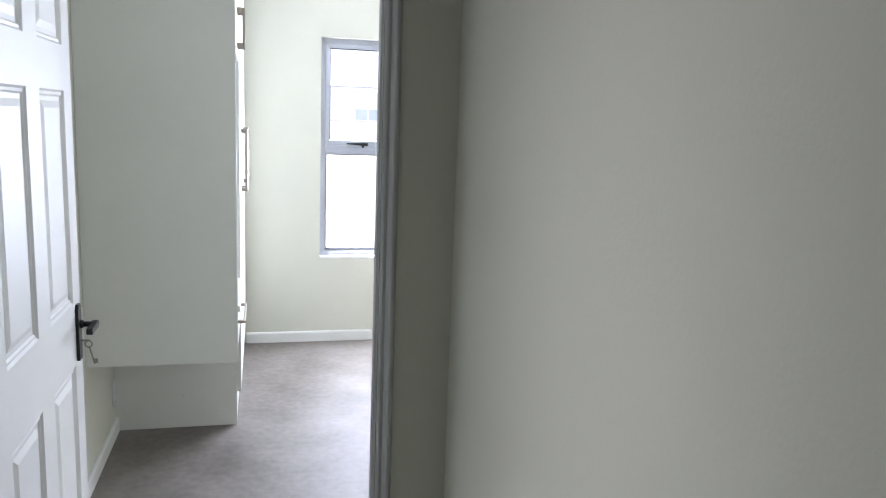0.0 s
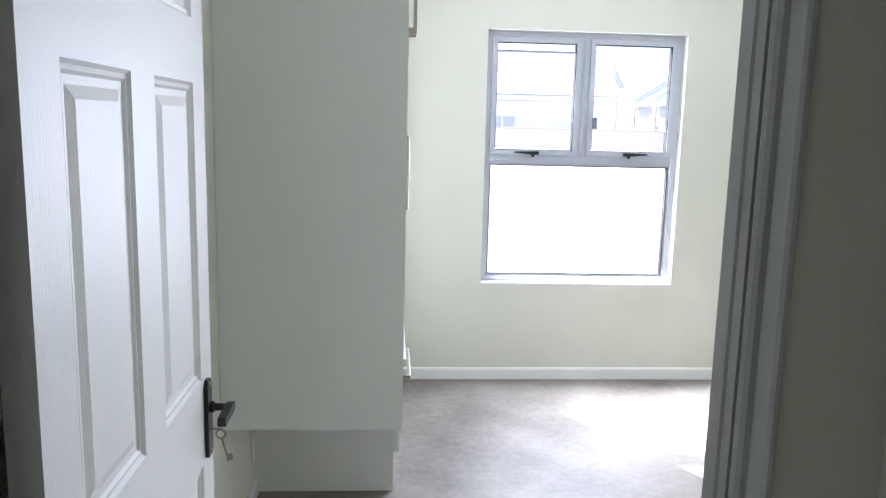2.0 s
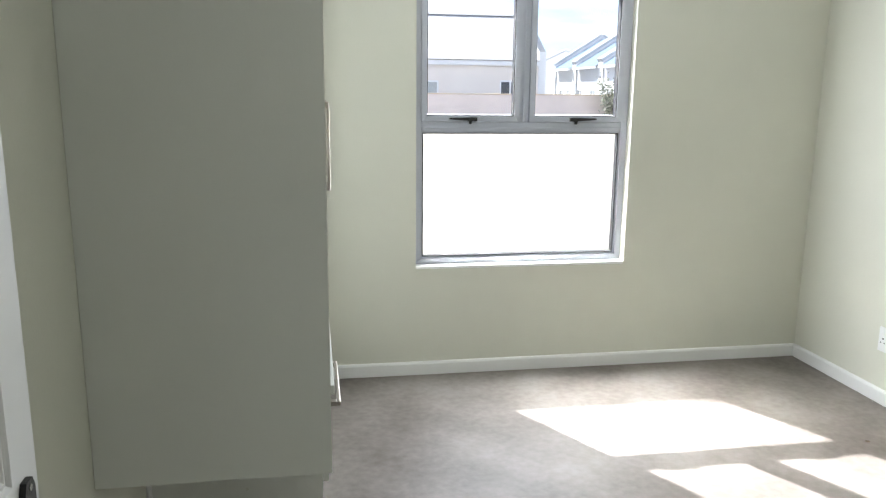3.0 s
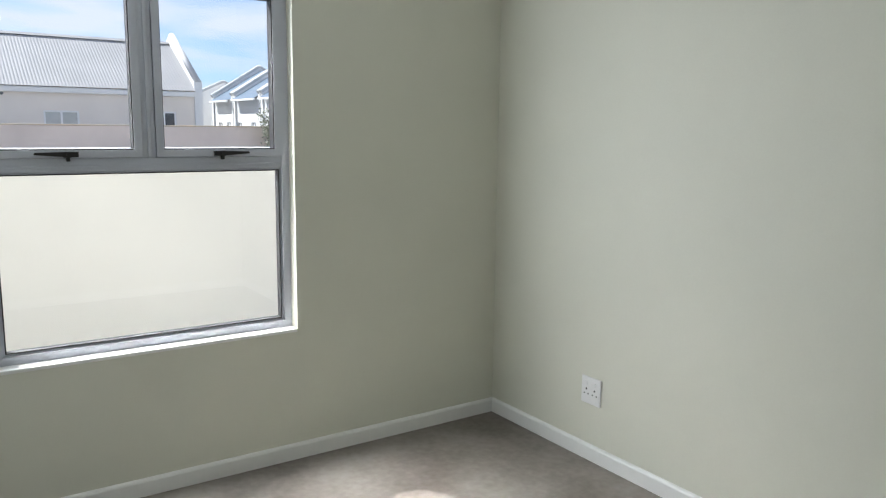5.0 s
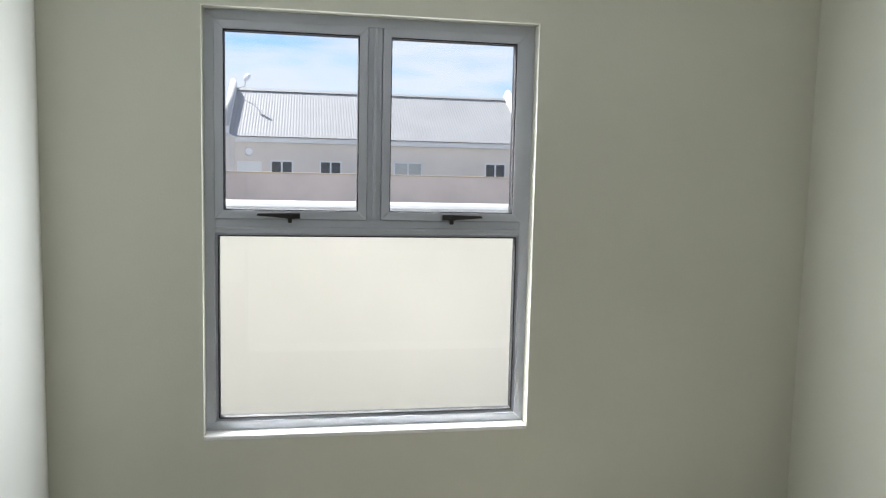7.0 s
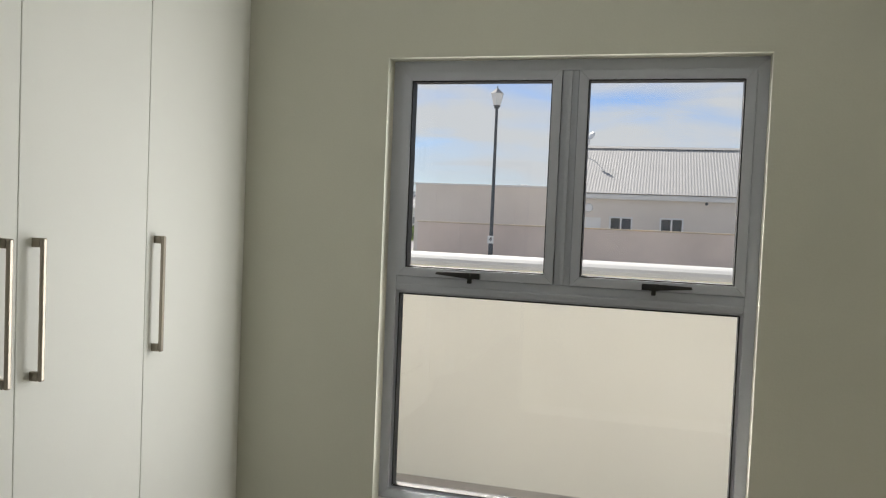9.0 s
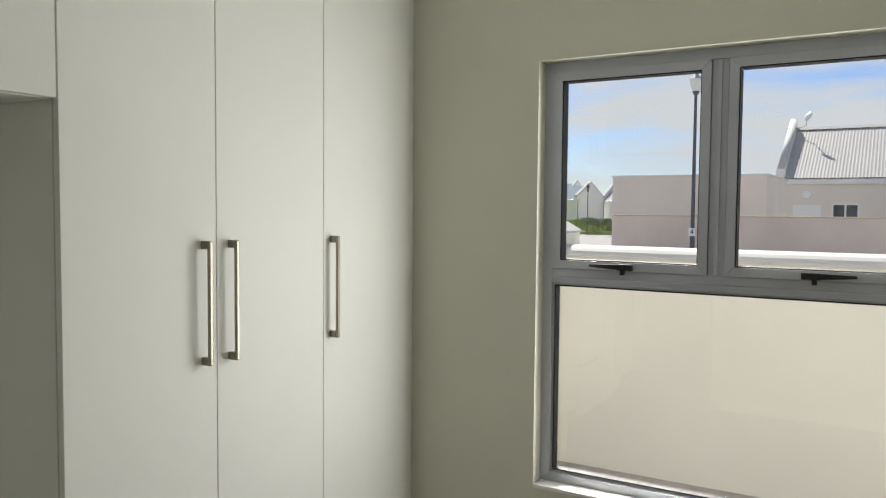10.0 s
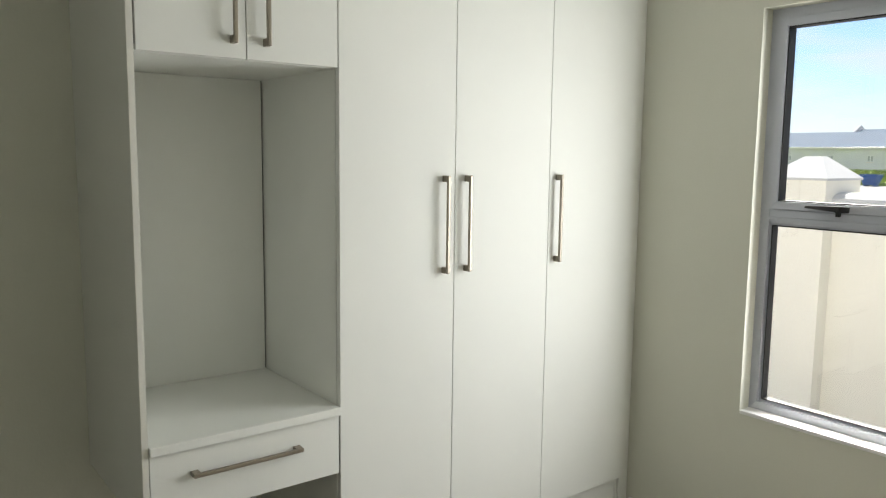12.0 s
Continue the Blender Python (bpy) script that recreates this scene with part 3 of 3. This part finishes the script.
def build_main_house():
    h = thing("house", "beige single-storey house with pale corrugated roof between white parapet gables", "house")
    h.scale, h.location = (1.459,) * 3, (-0.138, 1.239, -0.714)
    x0, x1, y0, y1, ym, ze, zr = -3.15, 9.98, 30.0, 37.4, 33.7, 2.93, 5.16
    wins = [(-1.20, -0.25, 0.95, 1.95), (0.82, 1.76, 0.95, 1.97), (3.95, 5.20, 0.95, 2.0), (7.93, 8.90, 0.95, 2.04)]
    door = (-2.54, -1.54, GZ, 1.88)
    part("wall", wall_with_holes(x0, x1, GZ, ze, y0, y0 + 0.22, wins + [door]), HOUSEWALL, h)
    part("wall", box((x0, y1 - 0.22, GZ), (x1, y1, ze)), HOUSEWALL, h)
    for x in (x0, x1 - 0.3):
        g = part("gable", prism([(y0, GZ), (y1, GZ), (y1, ze + 0.32), (ym, zr + 0.30), (y0, ze + 0.32)], 0, x, x + 0.3), WHITEWALL, h, "white parapet gable")
        for s, e in (((y0 - 0.05, ze + 0.33), (ym, zr + 0.33)), ((ym, zr + 0.33), (y1 + 0.05, ze + 0.33))):
            part("coping", rod((x + 0.15, *s), (x + 0.15, *e), 0.14, n=12), COPING, g, smooth=True)
        part("corner_pier", box((x - 0.02, y0 - 0.06, GZ), (x + 0.32, y0 + 0.10, ze + 0.40), 0.01), WHITEWALL, g)
    mesh_part("roof", corrugated(x0 + 0.3, x1 - 0.3, y0 - 0.25, ze - 0.03, ym, zr), SHEET, h)
    mesh_part("roof", corrugated(x0 + 0.3, x1 - 0.3, y1 + 0.25, ze - 0.03, ym, zr), SHEET, h)
    part("ridge_cap", prism([(ym - 0.2, zr - 0.06), (ym, zr + 0.06), (ym + 0.2, zr - 0.06), (ym, zr + 0.02)], 0, x0 + 0.3, x1 - 0.3), SHEET, h)
    part("fascia", box((x0 + 0.3, y0 - 0.20, ze - 0.27), (x1 - 0.3, y0 - 0.002, ze - 0.06), 0.02), WHITEWALL, h, "white painted fascia")
    for i, q in enumerate(wins):
        house_window(h, q[0], q[1], q[2], q[3], y0 + 0.06, PALEGLASS if i == 2 else DARKGLASS)
    d = part("door", box((door[0] + 0.04, y0 + 0.05, GZ), (door[1] - 0.04, y0 + 0.10, door[3] - 0.04), 0.01), WHITE, h, "plain white door")
    part("frame", ring((door[0], GZ), (door[1], door[3]), 0.05, y0 + 0.02, y0 + 0.12), WHITE, d)
    part("wall_light", rod((-2.05, y0 - 0.08, 2.28), (-2.05, y0, 2.28), 0.15, 0.18, 20), PLASTIC, h, "round white bulkhead light")
    part("vent_pipe", rod((2.6, y0 - 0.12, ze - 0.34), (2.6, y0, ze - 0.34), 0.06), POLE, h)
    # roof dish on a bent arm
    dish = thing("satellite_dish", "small pale satellite dish on a bent arm at the gable", "satellite dish")
    dish.scale, dish.location = (1.459,) * 3, (-0.138, 1.239, -0.714)
    part("arm", add_rod(rod((-2.85, 33.3, 5.15), (-2.45, 33.1, 5.22), 0.016), (-2.45, 33.1, 5.22), (-2.40, 33.0, 5.55), 0.016), SHEET, dish)
    bm = bmesh.new()
    bmesh.ops.create_uvsphere(bm, u_segments=20, v_segments=10, radius=0.22, matrix=look((-2.35, 32.95, 5.60), (-3.6, 31.0, 7.0)) @ Matrix.Diagonal((0.8, 1, 0.22, 1)))
    part("reflector", bm, PLASTIC, dish, smooth=True)


def build_flat_building():
    b = thing("garage", "plain beige flat-roofed outbuilding with a thin parapet", "garage")
    part("wall", box((-8.82, 28.0, GZ), (-2.97, 34.0, 2.97)), HOUSEWALL, b)
    part("coping", box((-8.88, 27.94, 2.965), (-2.92, 34.0, 3.03), 0.01), WHITEWALL, b)
    part("vent", box((-4.8, 30, 3.03), (-4.5, 30.3, 3.17), 0.01), PLASTIC, b)


def gable_house(label, at, turn, length, width, ze, zr, wall, roof, wins, ww=0.9, sill=1.0):
    """A house with its ridge along local x, windows in the long face at local y = 0."""
    h = thing("house", label, "house", "far houses", at=at)
    h.rotation_euler = (0, 0, turn)
    ym = width / 2
    holes = [(x, x + ww, sill, sill + ww) for x in wins]
    part("wall", wall_with_holes(0, length, 0, ze, 0, 0.22, holes), wall, h)
    part("wall", box((0, width - 0.22, 0), (length, width, ze)), wall, h)
    for x in (0, length - 0.3):
        g = part("gable", prism([(-0.1, 0), (width + 0.1, 0), (width + 0.1, ze + 0.25), (ym, zr + 0.3), (-0.1, ze + 0.25)], 0, x, x + 0.3), wall, h)
        for s, e in (((-0.15, ze + 0.27), (ym, zr + 0.32)), ((ym, zr + 0.32), (width + 0.15, ze + 0.27))):
            part("coping", rod((x + 0.15, *s), (x + 0.15, *e), 0.17, n=8), COPING, g)
    mesh_part("roof", corrugated(0.3, length - 0.3, -0.3, ze - 0.05, ym, zr, 0.3, 0.03), roof, h)
    mesh_part("roof", corrugated(0.3, length - 0.3, width + 0.3, ze - 0.05, ym, zr, 0.3, 0.03), roof, h)
    part("gutter", box((0.3, -0.42, ze - 0.2), (length - 0.3, -0.28, ze - 0.06), 0.02), WHITE, h)
    for x, _, _, _ in holes:
        house_window(h, x, x + ww, sill, sill + ww, 0.06, PALEGLASS)
    return h


build_main_house()
build_flat_building()
Q = -math.pi / 2
W = "white house with blue-grey roof and gables"
gable_house(W + " down the street", (15.8, 66.0, GZ), Q, 9, 8, 2.8, 4.7, WHITEWALL, BLUEROOF, (2.5, 6))
gable_house(W + " beside the street wall", (17.6, 52.8, GZ), Q, 4.45, 6.9, 3.45, 5.65, WHITEWALL, BLUEROOF, (1, 2.8))
gable_house(W + " in a stepped row", (17.6, 48.2, GZ), Q, 4.85, 6.9, 3.45, 5.65, WHITEWALL, BLUEROOF, (0.4, 3.0))
gable_house(W + " behind the wall", (17.6, 43.2, GZ), Q, 6.0, 6.9, 3.45, 5.65, WHITEWALL, BLUEROOF, (1, 3.5))
gable_house("long low white house with blue-grey roof beyond the lawn", (-50, 70.0, GZ), 0, 24, 8, 2.95, 4.4, WHITEWALL, BLUEROOF, (4, 8, 12, 16, 19.6, 21.4, 22.4), 0.6, 1.55)
gable_house("white house with raised blue-grey roof behind the long one", (-37.6, 80.0, GZ), 0, 6.4, 8, 2.9, 5.0, WHITEWALL, BLUEROOF, (2, 4))
gable_house("low white house with pale roof beyond the lawn", (-26.6, 79.0, GZ), 0, 13, 7, 2.95, 4.4, WHITEWALL, SHEET, (1.2, 4, 8))


# ---------------------------------------------------------------- outside: lamps, plants, skip
def street_lamp(at, height, label, mark=False, slim=1.0):
    s = thing("street_lamp", label, "street lamp", "street lamps", at=at)
    part("base", rod((0, 0, 0), (0, 0, 1.2), 0.075 * slim, 0.065 * slim, 16), POLE, s)
    part("pole", rod((0, 0, 1.2), (0, 0, height - 0.55), 0.055 * slim, 0.04 * slim, 16), POLE, s)
    part("collar", rod((0, 0, height - 0.62), (0, 0, height - 0.53), 0.07, 0.10, 12), POLE, s)
    l = part("lantern", rod((0, 0, height - 0.53), (0, 0, height - 0.20), 0.11 * slim, 0.19 * slim, 6), PLASTIC if mark else POLE, s, "frosted six-sided lantern" if mark else "dark lantern")
    part("lantern_roof", rod((0, 0, height - 0.20), (0, 0, height - 0.05), 0.21 * slim, 0.04, 6), SHEET if mark else POLE, l)
    part("finial", rod((0, 0, height - 0.05), (0, 0, height + 0.03), 0.02, 0.012, 8), POLE, l)
    if mark:
        part("number_plate", box((-0.09, -0.082, 1.12), (0.09, -0.074, 1.34), 0.004), PLASTIC, s, "white plate with the number 4")
        cu = bpy.data.curves.new("numeral", "FONT")
        cu.body, cu.size, cu.extrude, cu.align_x, cu.align_y = "4", 0.2, 0.002, "CENTER", "CENTER"
        cu.materials.append(BLACK)
        t = new("numeral", cu)
        t.parent = s
        t.matrix_basis = pose(0, -0.086, 1.23, 90, 0, 0)
    return s


mast = thing("antenna_mast", "thin grey antenna mast on the roof ridge of a row house", "antenna", at=(21.05, 46.6, 5.3))
part("pole", rod((0, 0, 0), (0, 0, 1.75), 0.03, n=8), POLE, mast)
for z, half in ((1.35, 0.32), (1.6, 0.22)):
    part("crossbar", rod((-half, 0, z), (half, 0, z), 0.014, n=6), POLE, mast)
street_lamp((-3.70, 19.3, GZ), 5.62, "tall dark street lamp with a white lantern and number plate", True)
street_lamp((-18.3, 51.5, GZ), 3.8, "slim black street lamp beside the lawn", slim=0.65)


def leafy(name, label, at, height, radius, mat, leaves, flat=1.0, seed=1):
    """A small tree or shrub: bent limbs from the base and a loose crown of many small leaves."""
    rnd = random.Random(seed)
    t = thing(name, label, "shrub" if name == "shrub" else "tree", at=at)
    bm = bmesh.new()
    tips = []
    add_rod(bm, (0, 0, 0), (0, 0, height * 0.5), 0.05, 0.03, 7)
    for i in range(9):
        a = 2 * math.pi * i / 9 + rnd.uniform(-0.3, 0.3)
        r = radius * rnd.uniform(0.45, 0.95)
        tip = Vector((r * math.cos(a), r * math.sin(a), height * (0.55 + 0.45 * rnd.random() * flat)))
        add_rod(bm, (0, 0, height * rnd.uniform(0.15, 0.48)), tip, 0.022, 0.006, 5)
        tips.append(tip)
    part("trunk", bm, BARK, t)
    verts, faces = [], []
    for i in range(leaves):
        c = rnd.choice(tips) * rnd.uniform(0.55, 1.08) + Vector((rnd.gauss(0, radius * 0.17), rnd.gauss(0, radius * 0.17), rnd.gauss(0, height * 0.07 * flat)))
        d = Vector((rnd.uniform(-1, 1), rnd.uniform(-1, 1), rnd.uniform(-0.4, 1))).normalized()
        e = d.orthogonal().normalized()
        s = rnd.uniform(0.03, 0.06) * (1 + radius * 0.5)
        k = len(verts)
        verts += [tuple(c - d * s), tuple(c + e * s * 0.4), tuple(c + d * s), tuple(c - e * s * 0.4)]
        faces.append((k, k + 1, k + 2, k + 3))
    me = bpy.data.meshes.new("crown")
    me.from_pydata(verts, [], faces)
    mesh_part("crown", me, mat, t)


leafy("shrub", "loose grey-green shrub standing against the street wall", (9.35, 20.4, GZ), 2.25, 0.55, OLIVE, 1600, seed=4)
leafy("tree", "low flat-topped green tree beside the far street lamp", (-18.4, 54.0, 0.1), 1.35, 1.35, LEAF, 2200, flat=0.3, seed=7)
leafy("shrub", "small dark green bush at the edge of the lawn", (-15.9, 50.5, GZ), 0.9, 0.6, LEAF, 700, seed=9)


def build_lawn():
    rnd = random.Random(5)
    verts, faces = [], []
    for i in range(14000):
        x, y = rnd.uniform(-46, -12), rnd.uniform(52.6, 66)
        z = 0.02 + (y - 52.5) * 0.045
        h, a = rnd.uniform(0.08, 0.26), rnd.uniform(0, math.pi)
        k = len(verts)
        dx, dy = 0.06 * math.cos(a), 0.06 * math.sin(a)
        verts += [(x - dx, y - dy, z), (x + dx, y + dy, z), (x + rnd.uniform(-0.1, 0.1), y, z + h)]
        faces.append((k, k + 1, k + 2))
    me = bpy.data.meshes.new("grass")
    me.from_pydata(verts, [], faces)
    me.materials.append(GRASS)
    tagged(new("grass", me), "patch of long green grass across the street", "grass", kind="stuff")
    setting("lawn", prism([(52.4, GZ), (67.5, GZ), (66.5, 0.65), (52.6, 0.03)], 0, -46, -12), GRASS, "green grassy bank across the street", "lawn")


build_lawn()

sk = thing("skip", "small blue steel skip at the edge of the lawn", "skip", at=(-21.9, 51.6, GZ))
sk.scale = (0.95, 0.95, 0.7)
bm = bmesh.new()
lo = [bm.verts.new(p) for p in ((-0.35, -0.4, 0.12), (0.35, -0.4, 0.12), (0.35, 0.4, 0.12), (-0.35, 0.4, 0.12))]
hi = [bm.verts.new(p) for p in ((-0.6, -0.5, 1.05), (0.6, -0.5, 1.05), (0.6, 0.5, 1.05), (-0.6, 0.5, 1.05))]
bm.faces.new(lo[::-1])
for k in range(4):
    bm.faces.new((lo[k], lo[(k + 1) % 4], hi[(k + 1) % 4], hi[k]))
part("tub", bm, BLUEBIN, sk)
part("rim", ring((-0.63, -0.5), (0.63, 0.5), 0.05, 0, 0.06), BLUEBIN, sk).matrix_basis = pose(0, 0, 1.08, 90, 0, 0)
for dx in (-0.3, 0.3):
    part("foot", box((dx - 0.05, -0.4, 0), (dx + 0.05, 0.4, 0.125)), BLUEBIN, sk)
